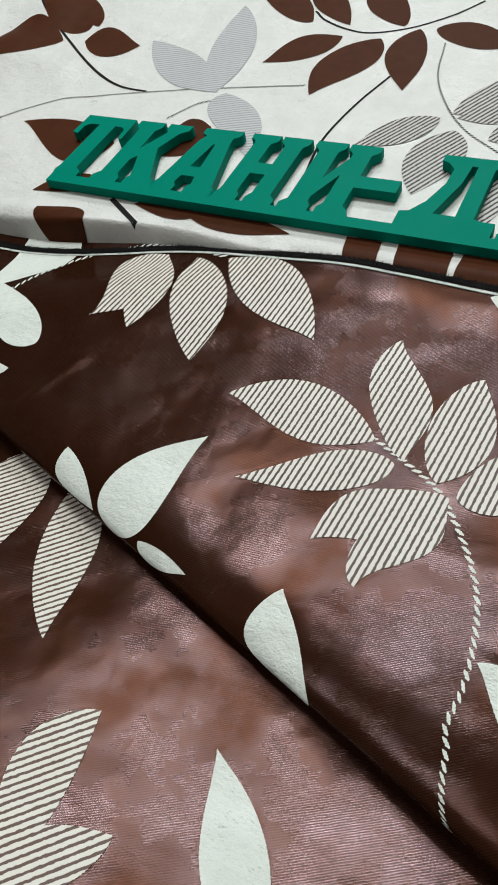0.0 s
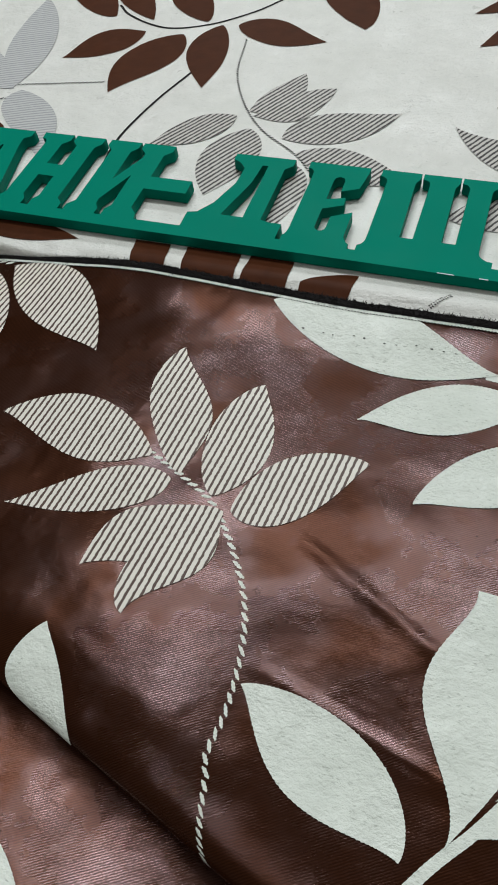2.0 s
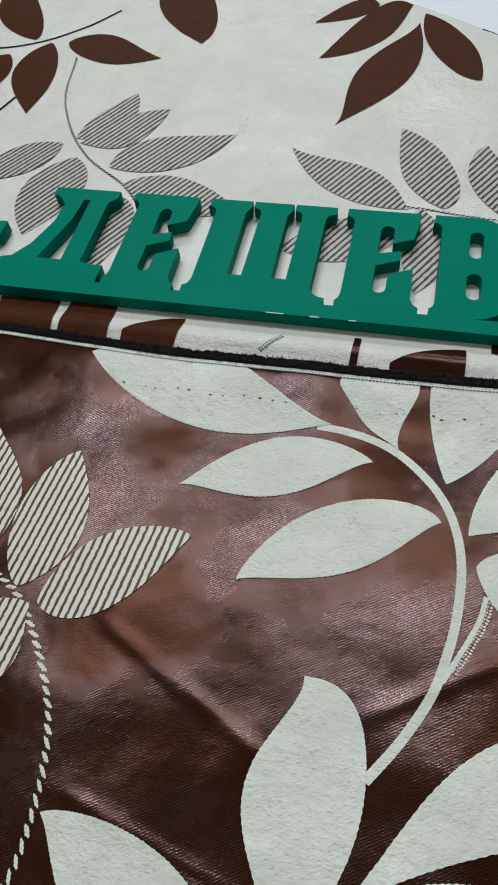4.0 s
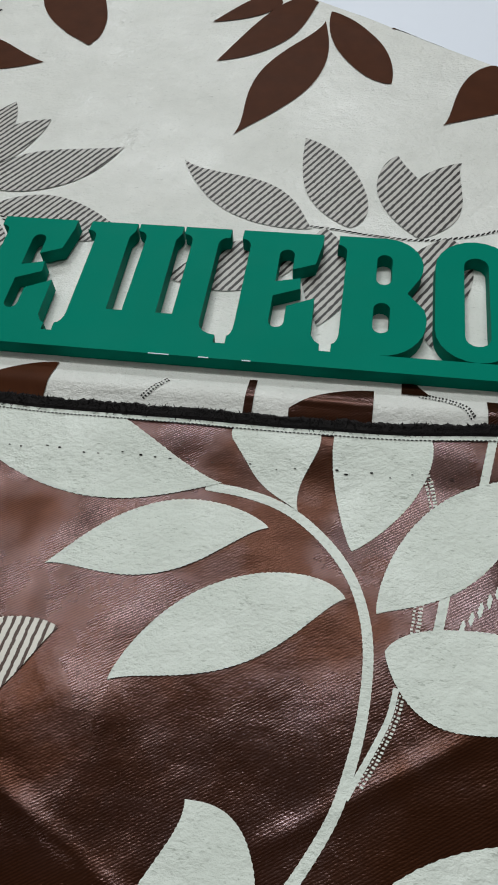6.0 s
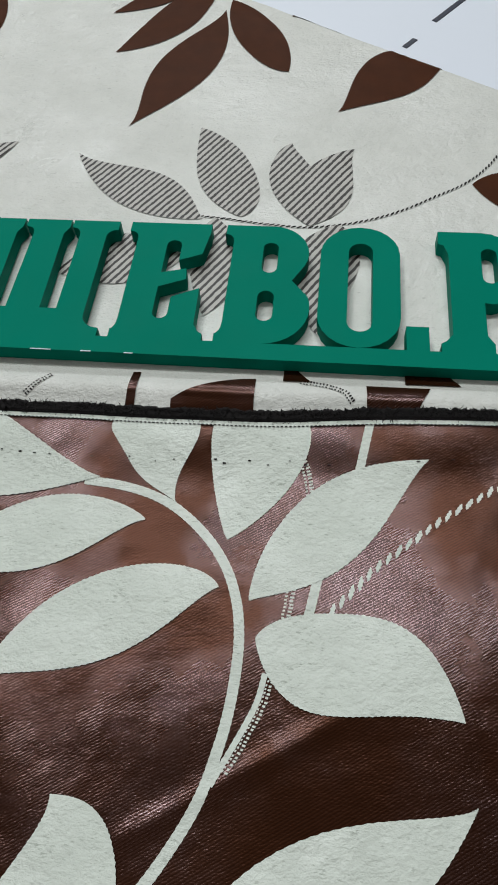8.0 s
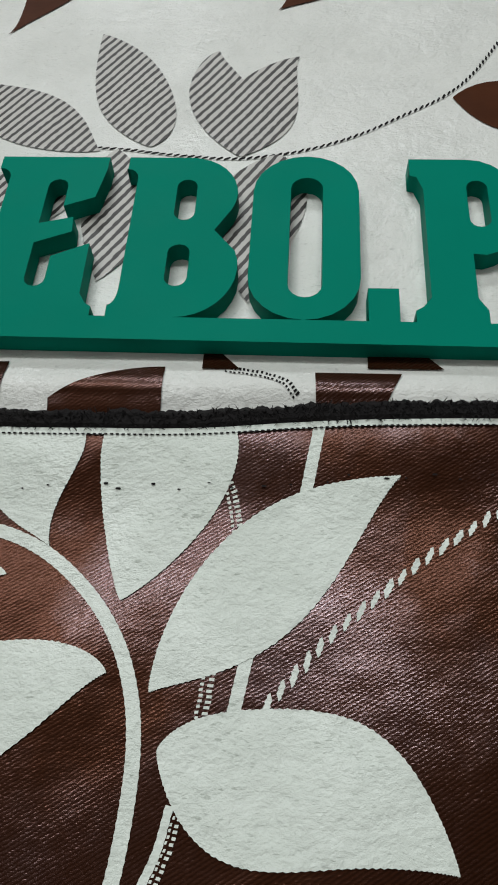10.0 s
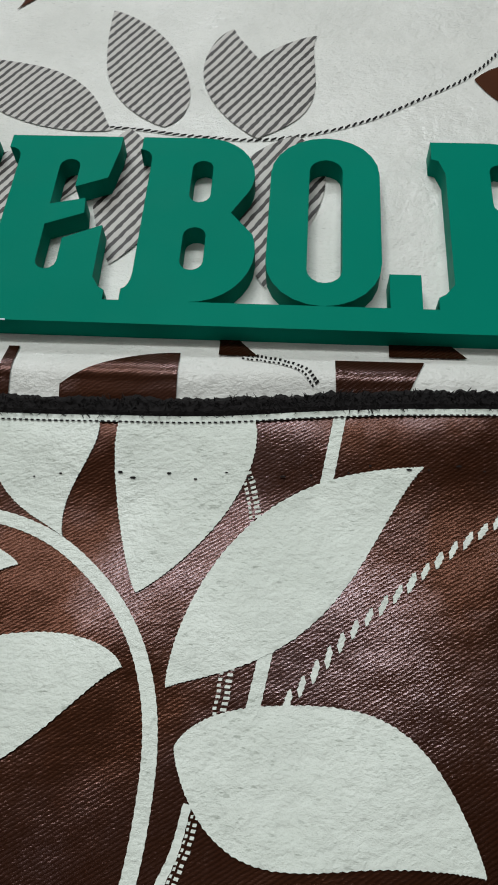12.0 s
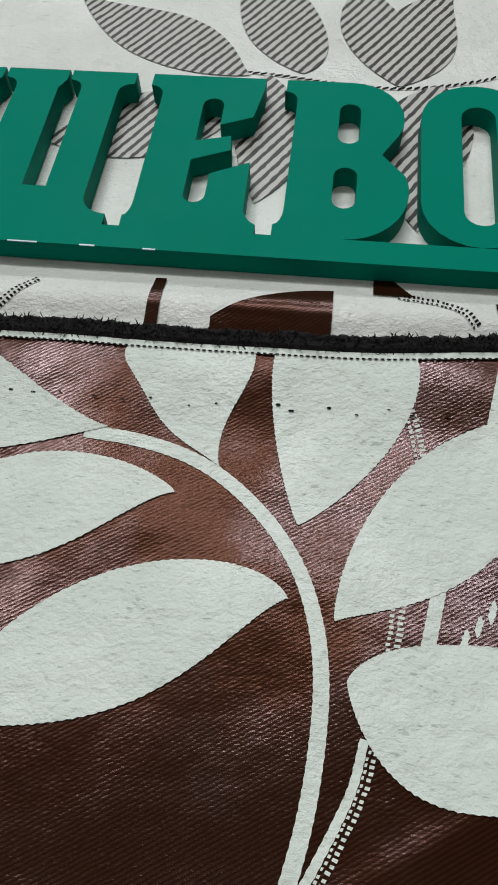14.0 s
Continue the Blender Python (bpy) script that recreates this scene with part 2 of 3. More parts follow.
def brown_lie(x, y):
    """The point of the upper brown cloth, rolled under along its fold."""
    y = min(y, lip_y(x) + 2 * step(120, 40, x))
    z = brown_flat(x, y)
    s = (y - FOLD_Y - FOLD_SLOPE * (x - FOLD_X)) * 0.9459
    if s < ROLL_A:
        a = min(math.pi, (ROLL_A - s) / ROLL_A)
        move = ROLL_A - ROLL_A * math.sin(a) - s
        x, y = x + FOLD_N.x * move, y + FOLD_N.y * move
        z = z * math.cos(a / 2) ** 2 - ROLL_B * (1 - math.cos(a))
    return Vector((x, y, z)) * MM


def lower_lie(x, y):
    d = min(110.0, max(0.0, -6 - (y - FOLD_Y - FOLD_SLOPE * (x - FOLD_X)) * 0.9459))
    return Vector((x, y, -14.0 + 0.16 * d + 0.0012 * d * d + 0.5 * wave(x, y, 50, 8) + 0.3 * wave(x, y, 18, 9))) * MM


def cream_point(x, y):
    y = min(y, far_y(x) - 0.3)
    return Vector((x, y, cream_lie(x, y))) * MM


def thicken(ob, mm=0.5):
    mod = ob.modifiers.new("cloth_thickness", "SOLIDIFY")
    mod.thickness, mod.offset = mm * MM, -1


def far_y(x):
    """The far edge of the cream cloth."""
    return min(330.0, 165.8 - (x - 369.0) * 0.63)


def brown_place(u, v):
    x = -170 + 690 * u
    low = FOLD_Y + FOLD_SLOPE * (x - FOLD_X) - 50
    top = lip_y(x) + 2 * step(120, 40, x)
    return brown_lie(x, top + (low - top) * v)


def cream_place(u, v):
    x = -330 + 850 * u
    return cream_point(x, -75 + 250 * v if v < 0.3 else (v - 0.3) / 0.7 * far_y(x))


def lower_place(u, v):
    return lower_lie(-230 + 720 * u, -470 + 400 * v)


cream_cloth = tagged(part("cream_cloth", sheet(420, 300, cream_place), M_CREAM, None, "", True), "cream jacquard cloth with woven brown and striped leaves", "cloth")
brown_cloth = tagged(part("brown_cloth", sheet(400, 180, lambda u, v: brown_place(u, 1 - v)), M_BROWN, None, "", True), "glossy brown jacquard cloth with pale leaves, folded under", "cloth")
lower_cloth = tagged(part("brown_cloth", sheet(150, 90, lower_place), M_BROWN, None, "", True), "glossy brown jacquard cloth lying flat under the folded one", "cloth")
for one in (cream_cloth, brown_cloth, lower_cloth):
    thicken(one)
CREAM, UPPER, LOWER = (cream_cloth, cream_point, [0]), (brown_cloth, brown_lie, [0]), (lower_cloth, lower_lie, [0])


# ---- woven leaves and stems ----
def side(f, w, rise, fall):
    """The half width of a leaf at f of its length: rise shapes its base, fall its tip."""
    if f <= 0 or f >= 1:
        return 0.0
    peak = rise / (rise + fall)
    return w * (f / peak) ** rise * ((1 - f) / (1 - peak)) ** fall


def lift(cloth):
    cloth[2][0] += 1
    return (0.24 + 0.012 * (cloth[2][0] % 12)) * MM


def leaf(cloth, look_of, x, y, heading, length, left, right, bend, hook):
    """A woven leaf from its base at x, y in mm along its heading; bend and hook curve its middle line."""
    parent, lie, _ = cloth
    name, material = look_of
    ux, uy = math.cos(radians(heading)), math.sin(radians(heading))
    up, n, m = lift(cloth), 120, 6
    out = Vector((0, 0, up))
    if parent is cream_cloth and y < 0:  # pieces that hang over the front lip
        m, out = 18, Vector((0, -0.3 * MM, up))
    rng = random.Random(int(x * 7 + y * 13))
    bm = bmesh.new()
    rows_ = []
    for i in range(n + 1):
        f = 0.5 - 0.5 * math.cos(math.pi * i / n)
        jag = 0.22 * (i % 2) * (0 < i < n)
        middle = bend * math.sin(math.pi * f) + hook * math.sin(2 * math.pi * f)
        a = middle + side(f, *left) + jag * rng.uniform(0.4, 1)
        b = middle + side(f, *right) - jag * rng.uniform(0.4, 1)
        row = []
        for j in range(m + 1):
            v = b + (a - b) * j / m
            p = lie(x + ux * f * length - uy * v, y + uy * f * length + ux * v)
            row.append(bm.verts.new(p + out))
        rows_.append(row)
    for i in range(n):
        for j in range(m):
            bm.faces.new((rows_[i][j], rows_[i + 1][j], rows_[i + 1][j + 1], rows_[i][j + 1]))
    bmesh.ops.remove_doubles(bm, verts=bm.verts[:], dist=1e-6)
    return part(name, bm, material, parent, "", True)


def glide(points, spacing):
    """Evenly spaced points and directions along a smooth line through the given ones."""
    pts = [Vector(p) for p in points]
    pts = [pts[0] * 2 - pts[1]] + pts + [pts[-1] * 2 - pts[-2]]
    line = []
    for a, b, c, d in zip(pts, pts[1:], pts[2:], pts[3:]):
        for k in range(24):
            t = k / 24
            line.append(0.5 * (2 * b + (c - a) * t + (2 * a - 5 * b + 4 * c - d) * t * t + (3 * b - a - 3 * c + d) * t ** 3))
    line.append(pts[-2])
    out, left = [], 0.0
    for a, b in zip(line, line[1:]):
        run = (b - a).length
        while left < run:
            out.append((a.lerp(b, left / run), (b - a).normalized()))
            left += spacing
        left -= run
    return out


PLAIN, ROPE, DASH, LINE = "plain", "rope", "dash", "line"


def stem(cloth, style, width, *points):
    """A woven stem through points in mm: plain, twisted like a rope, dashed, or a thin line."""
    parent, lie, _ = cloth
    up = 0.16 * MM
    bm = bmesh.new()
    tone = (WHITE[1] if parent is not cream_cloth else M_THREAD)
    if style in (PLAIN, LINE):
        last = None
        for k, (p, d) in enumerate(glide(points, 0.8)):
            w = width / 2 + 0.1 * (k % 2)
            pair = [bm.verts.new(lie(p.x - d.y * s, p.y + d.x * s) + Vector((0, 0, up))) for s in (-w, 0, w)]
            if last:
                for j in (0, 1):
                    bm.faces.new((last[j], pair[j], pair[j + 1], last[j + 1]))
            last = pair
        return part("woven_stem", bm, tone, parent, "", True)
    ground = parent.data.materials[0]
    last = None
    for p, d in glide(points, 1.2):
        pair = [bm.verts.new(lie(p.x - d.y * s, p.y + d.x * s) + Vector((0, 0, up - 0.04 * MM))) for s in (-width / 2, 0, width / 2)]
        if last:
            for j in (0, 1):
                bm.faces.new((last[j], pair[j], pair[j + 1], last[j + 1]))
        last = pair
    strip = part("woven_stem", bm, ground, parent, "dashed woven stem", True)
    if style == DASH:
        bm = bmesh.new()
        rng = random.Random(int(points[0][0]))
        for p, d in glide(points, 0.9):
            p = p + Vector((rng.uniform(-0.12, 0.12), rng.uniform(-0.1, 0.1)))
            for s, k in ((-0.24 * width, 0.22 * width), (0.34 * width, 0.13 * width)):
                k *= rng.uniform(0.8, 1.15)
                corner = [(-k, -0.29), (k, -0.17), (k, 0.28), (-k, 0.19)]
                bm.faces.new([bm.verts.new(lie(p.x + d.x * v + d.y * (s + w), p.y + d.y * v - d.x * (s + w)) + Vector((0, 0, up + 0.05 * MM))) for w, v in corner])
        tagged(part("stitch", bm, tone, strip), kind="stuff")
        return strip
    gap = 1.8 * width
    rng = random.Random(int(points[0][0]))
    for p, d in glide(points, gap):
        long, half = width * rng.uniform(0.95, 1.15), width * rng.uniform(0.30, 0.38)
        turn = radians(26 + rng.uniform(-4, 4))
        ax, ay = d.x * math.cos(turn) - d.y * math.sin(turn), d.x * math.sin(turn) + d.y * math.cos(turn)
        bm = bmesh.new()
        ring = []
        for along, s in ((-1, -0.2), (-0.62, -0.85), (-0.5, -0.6), (-0.1, -1.0), (0.02, -0.7), (0.45, -1.0), (0.6, -0.6), (1, 0.1),
                         (0.7, 0.85), (0.5, 0.6), (0.15, 1.0), (0.0, 0.7), (-0.4, 1.0), (-0.55, 0.6)):
            u, v = along * long, s * half
            ring.append(bm.verts.new(lie(p.x + ax * u - ay * v, p.y + ay * u + ax * v) + Vector((0, 0, up + 0.05 * MM))))
        face = bm.faces.new(ring)
        face.normal_update()
        if face.normal.z < 0:
            face.normal_flip()
        part("stitch", bm, tone, strip)
    return strip


def patch(cloth, look_of, x0, y0, x1, y1, slant_left=0.0, slant_right=0.0, dome=0.0, cut=False):
    """A piece of the pattern between two heights; slants shift its lower corners, dome rounds its upper edge."""
    parent, lie, _ = cloth
    up, bm, n = lift(cloth) + 0.12 * MM, bmesh.new(), 28
    rows_ = []
    for i in range(n + 1):
        f = i / n
        top = y1 - dome * ((1 - f) ** 2 if cut else (2 * f - 1) ** 2)
        row = []
        for j in range(17):
            g = j / 16
            x = (x0 + (1 - g) * slant_left) * (1 - f) + (x1 + (1 - g) * slant_right) * f
            row.append(bm.verts.new(lie(x, y0 + (top - y0) * g) + Vector((0, 0, up))))
        rows_.append(row)
    for i in range(n):
        for j in range(16):
            bm.faces.new((rows_[i][j], rows_[i + 1][j], rows_[i + 1][j + 1], rows_[i][j + 1]))
    return part("woven_patch", bm, look_of[1], parent, "", True)


# ---- pattern of the brown cloths ----
# striped flower
leaf(UPPER, STRIPED, 201.5, -92.8, 176, 57.5, (9.4, 1.19, 1.49), (-13.9, 0.86, 0.91), -1.1, 0.5)
leaf(UPPER, STRIPED, 210.4, -99.8, -157, 52.9, (8.8, 0.64, 1.21), (-6.4, 0.61, 1.21), -0.7, -0.5)
leaf(UPPER, STRIPED, 230.2, -106.6, -143, 44.9, (9.6, 0.99, 1.24), (-11.4, 0.81, 1.02), -0.1, 2.5)
leaf(UPPER, STRIPED, 230.4, -107.3, -116, 41.2, (9.7, 1.38, 1.76), (-7.2, 0.61, 0.37), -2.7, 1.2)
leaf(UPPER, STRIPED, 212.8, -97.1, 108, 51.6, (9.9, 0.67, 0.66), (-10.6, 1.41, 1.54), 1.4, -1.2)
leaf(UPPER, STRIPED, 225.1, -102.3, 85, 44.3, (10.3, 0.69, 0.71), (-11.1, 0.89, 1.15), 0.0, -0.1)
leaf(UPPER, STRIPED, 232.3, -105.9, 35, 44.8, (11.1, 0.80, 0.76), (-9.9, 0.64, 1.29), -0.1, 0.3)
# second striped flower
leaf(UPPER, STRIPED, 79.5, -21.3, -101, 48.9, (15.2, 1.44, 1.38), (-16.0, 0.67, 1.69), 2.3, -0.9)
leaf(UPPER, STRIPED, 80.9, -21.1, -80, 50.3, (9.7, 1.34, 1.12), (-10.0, 0.33, 0.86), 0.6, 0.8)
leaf(UPPER, STRIPED, 96.0, -21.3, -65, 63.5, (14.3, 0.81, 1.09), (-9.8, 1.10, 0.98), 0.2, -1.0)
leaf(UPPER, STRIPED, 111.2, -20.3, -34, 64.8, (14.3, 0.94, 1.00), (-12.1, 1.18, 1.60), 1.7, 0.9)
# pale leaves that run over the fold
leaf(UPPER, WHITE, 124.7, -162.3, 69, 57.8, (15.5, 0.75, 1.15), (-8.5, 0.80, 1.35), 0.5, -0.8)
leaf(UPPER, WHITE, 114.8, -153.3, 127, 31.1, (11.3, 0.92, 0.91), (-4.4, 0.91, 0.92), 0, 0)
leaf(UPPER, WHITE, 207.1, -191.6, 110, 42.0, (14.5, 1.00, 0.85), (-6.0, 0.80, 1.30), 0.3, 0.6)
leaf(UPPER, WHITE, 138.1, -156.0, -11, 22.4, (2.8, 0.80, 1.04), (-9.8, 0.54, 1.32), 0, 0)
leaf(UPPER, WHITE, 11.6, -58.4, -35, 54.1, (7.4, 1.19, 0.62), (-11.4, 1.20, 0.61), 0, 0)
leaf(UPPER, WHITE, 31.0, -109.1, 16, 21.0, (4.0, 0.80, 1.04), (-4.2, 1.02, 0.80), 0, 0)
leaf(UPPER, WHITE, 32.4, -21.5, -118, 53.8, (8.6, 0.66, 1.20), (-24.1, 0.40, 1.49), 0, 0)
# pale spray
leaf(UPPER, WHITE, 301.7, -38.1, 169, 81.7, (12.8, 1.11, 0.92), (-14.6, 1.43, 1.00), 1.3, 1.0)
leaf(UPPER, WHITE, 315.3, -49.2, -164, 56.1, (10.3, 1.63, 1.51), (-9.0, 0.77, 1.10), -3.0, 0.2)
leaf(UPPER, WHITE, 335.6, -65.3, -154, 57.6, (8.6, 1.57, 1.49), (-11.7, 0.57, 0.78), -2.2, 0.3)
leaf(UPPER, WHITE, 306.9, -176.0, 91, 63.7, (15.4, 2.09, 1.89), (-13.6, 1.19, 0.34), -5.5, -0.9)
leaf(UPPER, WHITE, 297.7, -181.7, 149, 54.4, (9.5, 1.58, 1.50), (-12.8, 0.60, 0.78), -0.4, -0.3)
leaf(UPPER, WHITE, 313.7, -171.7, 16, 57.3, (13.7, 1.08, 0.58), (-8.6, 1.25, 0.58), 0.9, 1.9)
leaf(UPPER, WHITE, 316.6, -162.7, 36, 93.9, (15.0, 2.20, 1.50), (-6.0, 1.71, 1.02), 0.2, 1.9)
leaf(UPPER, WHITE, 313.3, -16.8, -72, 28.5, (7.2, 0.69, 1.28), (-15.3, 0.37, 1.44), 1.4, 2.3)
leaf(UPPER, WHITE, 341.8, -13.8, -98, 39.7, (14.6, 0.30, 0.87), (-11.1, 0.30, 0.89), 0.6, -0.1)
leaf(UPPER, WHITE, 343.0, -68.1, 43, 57.8, (11.4, 0.88, 1.00), (-8.2, 1.22, 1.48), 0.8, -0.5)
leaf(UPPER, WHITE, 345.3, -76.7, -18, 48.0, (13.1, 0.65, 0.85), (-10.4, 0.81, 1.11), 1.6, -2.0)
leaf(UPPER, WHITE, 410.0, -11.0, -96, 13.5, (5.0, 0.50, 0.90), (-5.5, 0.50, 0.90), 0, 0)
# stems
stem(UPPER, ROPE, 1.9, (22.9, -63.4), (35.6, -34.5), (61.2, -19.2), (83.6, -14.9), (109.1, -19.0))
stem(UPPER, PLAIN, 2.3, (297.8, -39.2), (307.6, -40.2), (316.6, -42.5), (324.2, -46.6), (331.8, -53.4), (337.1, -60.9), (340.2, -68.9), (341.5, -76.6), (341.6, -84.2), (340.9, -92.7), (339.4, -100.8), (336.3, -111.5), (330.1, -123.1), (322.7, -133.6))
stem(UPPER, PLAIN, 2.6, (321.7, -158.6), (316.0, -166.6), (311.8, -172.1), (307.7, -176.7), (303.7, -181.6), (298.0, -189.5))
stem(UPPER, PLAIN, 2.1, (370.6, -18.4), (367.9, -33.2))
stem(UPPER, PLAIN, 2.1, (359.0, -60.2), (356.8, -71.9))
stem(UPPER, PLAIN, 1.2, (348.1, -84.5), (346.8, -90.6), (344.7, -95.6), (342.4, -100.3), (340.1, -104.8), (338.3, -108.5))
stem(UPPER, DASH, 1.5, (349.6, -85.3), (348.2, -90.7), (346.1, -96.0), (343.8, -100.8), (341.3, -105.4))
stem(UPPER, DASH, 2.2, (353.8, -31.0), (354.8, -34.1), (355.9, -39.9))
stem(UPPER, DASH, 2.4, (352.9, -63.9), (352.3, -68.0), (351.7, -72.5))
stem(UPPER, ROPE, 1.75, (362.4, -69.3), (367.8, -63.3), (372.8, -57.7), (380.6, -51.0), (388.6, -44.2), (396.8, -38.6), (405.1, -32.8), (412.1, -27.8))
stem(UPPER, ROPE, 1.75, (200.7, -91.9), (213.0, -97.5), (225.8, -104.5), (233.0, -112.5), (239.6, -121.8), (244.6, -131.0), (247.6, -140.2), (249.1, -150.8), (249.2, -162.7), (247.9, -172.2), (249.5, -178.2), (250.4, -188.5), (251.6, -207.4))

# ---- pattern of the lower cloth ----
# leaves of the lower layer
leaf(LOWER, SLANT, 98.0, -138.0, -64, 59.7, (13.1, 0.54, 1.32), (-8.6, 0.88, 0.96), 0, 0)
leaf(LOWER, SLANT, 74.0, -128.4, -76, 50.8, (11.2, 0.56, 1.31), (-16.0, 0.57, 1.30), 0, 0)
leaf(LOWER, SLANT, 155.1, -252.9, 91, 49.2, (15.2, 1.13, 0.68), (-4.1, 0.75, 1.12), 0, 0)
leaf(LOWER, SLANT, 153.8, -260.4, 53, 37.3, (11.8, 0.80, 1.04), (-5.5, 1.04, 0.78), 0, 0)
leaf(LOWER, WHITE, 220.3, -237.6, 128, 48.2, (9.0, 0.80, 1.25), (-8.5, 0.75, 1.20), 0.4, 0.5)

# ---- pattern of the cream cloth ----
# brown leaves
leaf(CREAM, BROWN, -53.3, 126.1, 2, 37.9, (15.5, 0.51, 1.36), (-15.0, 0.98, 0.85), 0, 0)
leaf(CREAM, BROWN, -66.9, 123.4, -144, 49.5, (6.8, 0.83, 1.02), (-36.3, 0.66, 1.20), 0, 0)
leaf(CREAM, BROWN, -57.4, 137.7, 152, 57.6, (12.8, 0.57, 1.30), (-13.1, 0.69, 1.16), 0, 0)
leaf(CREAM, BROWN, -53.0, 141.8, 140, 73.8, (5.5, 0.76, 1.09), (-9.5, 0.59, 1.27), 0, 0)
leaf(CREAM, BROWN, 18.8, 39.0, 172, 65.0, (20.5, 0.47, 1.39), (-9.9, 0.86, 0.98), 0, 0)
leaf(CREAM, BROWN, 77.6, 164.5, 147, 55.8, (6.9, 0.63, 1.24), (-13.8, 0.99, 0.84), 0, 0)
leaf(CREAM, BROWN, 65.7, 213.1, -56, 61.6, (5.7, 0.91, 0.92), (-12.5, 0.83, 1.02), 0, 0)
leaf(CREAM, BROWN, 103.2, 220.6, -65, 63.9, (5.3, 1.25, 0.55), (-16.2, 0.91, 0.92), 0, 0)
leaf(CREAM, BROWN, 34.9, 9.0, -163, 41.1, (3.0, 0.79, 1.06), (-10.7, 0.96, 0.88), 0, 0)
leaf(CREAM, BROWN, 95.2, 5.6, -170, 41.6, (9.4, 0.75, 1.12), (-8.9, 0.88, 0.96), 0, 0)
leaf(CREAM, BROWN, 35.7, -24.1, 162, 29.0, (6.8, 1.28, 0.53), (-10.8, 0.61, 1.26), 0, 0)
leaf(CREAM, BROWN, 64.1, 60.4, -127, 33.6, (13.4, 0.80, 1.04), (-14.2, 0.36, 1.52), 0, 0)
leaf(CREAM, BROWN, 83.0, -1.9, -3, 51.1, (6.2, 0.79, 1.06), (-5.8, 0.73, 1.13), 0, 0)
leaf(CREAM, BROWN, 99.8, 151.3, -140, 45.8, (10.4, 0.82, 1.23), (-13.1, 1.11, 1.34), 0.1, -0.4)
leaf(CREAM, BROWN, 121.5, 150.3, -109, 58.1, (11.0, 0.79, 1.37), (-16.3, 0.78, 1.00), -0.2, 0.6)
leaf(CREAM, BROWN, 139.7, 160.2, -82, 55.7, (6.9, 0.82, 1.19), (-13.9, 0.79, 1.12), -0.0, -0.4)
leaf(CREAM, BROWN, 148.3, 161.0, -12, 49.7, (10.2, 0.72, 1.16), (-10.7, 0.77, 1.21), -0.0, 1.3)
leaf(CREAM, BROWN, 310.5, 184.0, -110, 81.4, (9.3, 1.11, 1.34), (-13.0, 1.81, 1.76), 4.0, 0.2)
leaf(CREAM, BROWN, 306.3, 199.5, -130, 58.2, (11.0, 1.26, 1.02), (-10.3, 0.30, 1.22), -0.0, 0.2)
leaf(CREAM, BROWN, 312.5, 192.0, -62, 56.5, (8.0, 0.85, 0.93), (-9.7, 0.93, 0.68), 0.2, -0.5)
leaf(CREAM, BROWN, 397.3, 146.1, -143, 48.6, (5.7, 1.47, 1.32), (-21.8, 0.64, 1.55), 0.0, 1.3)
leaf(CREAM, BROWN, 290.3, 200.5, -147, 32.7, (5.6, 0.50, 0.95), (-7.3, 0.37, 1.10), 0.3, -0.1)
leaf(CREAM, BROWN, 187.5, 233.1, -70, 74.1, (9.8, 1.09, 0.73), (-16.1, 0.83, 1.02), 0, 0)
leaf(CREAM, BROWN, 430.7, 71.7, 166, 28.0, (9.5, 0.85, 1.00), (-9.6, 0.99, 0.84), 0, 0)
leaf(CREAM, BROWN, 202.6, 219.0, -78, 54.3, (5.7, 1.16, 0.66), (-15.3, 1.08, 0.74), 0, 0)
leaf(CREAM, BROWN, 338.0, 180.2, -25, 35.0, (7.4, 0.61, 0.96), (1.0, 0.76, 0.83), -1.2, 0.8)
leaf(CREAM, BROWN, 313.8, 205.7, -35, 21.4, (2.2, 0.74, 0.91), (-1.9, 0.75, 0.90), -0.1, 0.4)
# grey leaves
leaf(CREAM, GREY, 52.1, 91.8, 146, 74.7, (13.5, 0.89, 0.95), (-11.3, 0.92, 0.91), 0, 0)
leaf(CREAM, GREY, 50.5, 91.5, 104, 89.7, (11.2, 0.77, 1.08), (-13.8, 0.91, 0.92), 0, 0)
leaf(CREAM, GREY, 57.5, 90.9, -55, 63.4, (12.5, 0.91, 0.92), (-11.7, 0.46, 1.42), 0, 0)
# finely striped leaves
leaf(CREAM, FINE, 176.3, 89.9, 62, 37.6, (2.7, 0.91, 1.14), (-14.1, 0.69, 0.92), 0.9, 0.2)
leaf(CREAM, FINE, 179.3, 86.5, 39, 41.1, (3.2, 0.83, 1.03), (-13.5, 1.00, 0.91), 0.4, -2.1)
leaf(CREAM, FINE, 197.1, 71.5, 30, 53.7, (12.2, 0.76, 1.38), (-10.8, 0.90, 1.00), -0.8, 0.3)
leaf(CREAM, FINE, 205.6, 61.7, -11, 49.7, (10.5, 0.73, 1.13), (-9.5, 0.98, 0.85), 0, 0)
leaf(CREAM, FINE, 171.7, 85.7, -139, 43.4, (10.6, 0.82, 1.26), (-8.8, 0.96, 1.24), -0.2, -0.6)
leaf(CREAM, FINE, 180.5, 76.9, -96, 47.5, (11.9, 0.73, 1.13), (-12.8, 0.88, 0.96), 0, 0)
leaf(CREAM, FINE, 204.9, 55.3, -85, 41.5, (9.7, 0.64, 1.22), (-6.4, 0.83, 1.02), 0, 0)
leaf(CREAM, FINE, 316.2, 58.9, 146, 58.3, (6.1, 0.78, 0.88), (-13.5, 1.29, 1.82), 4.6, 0.2)
leaf(CREAM, FINE, 328.7, 60.2, 112, 50.7, (6.7, 0.81, 1.01), (-12.4, 0.55, 0.82), 1.3, 0.6)
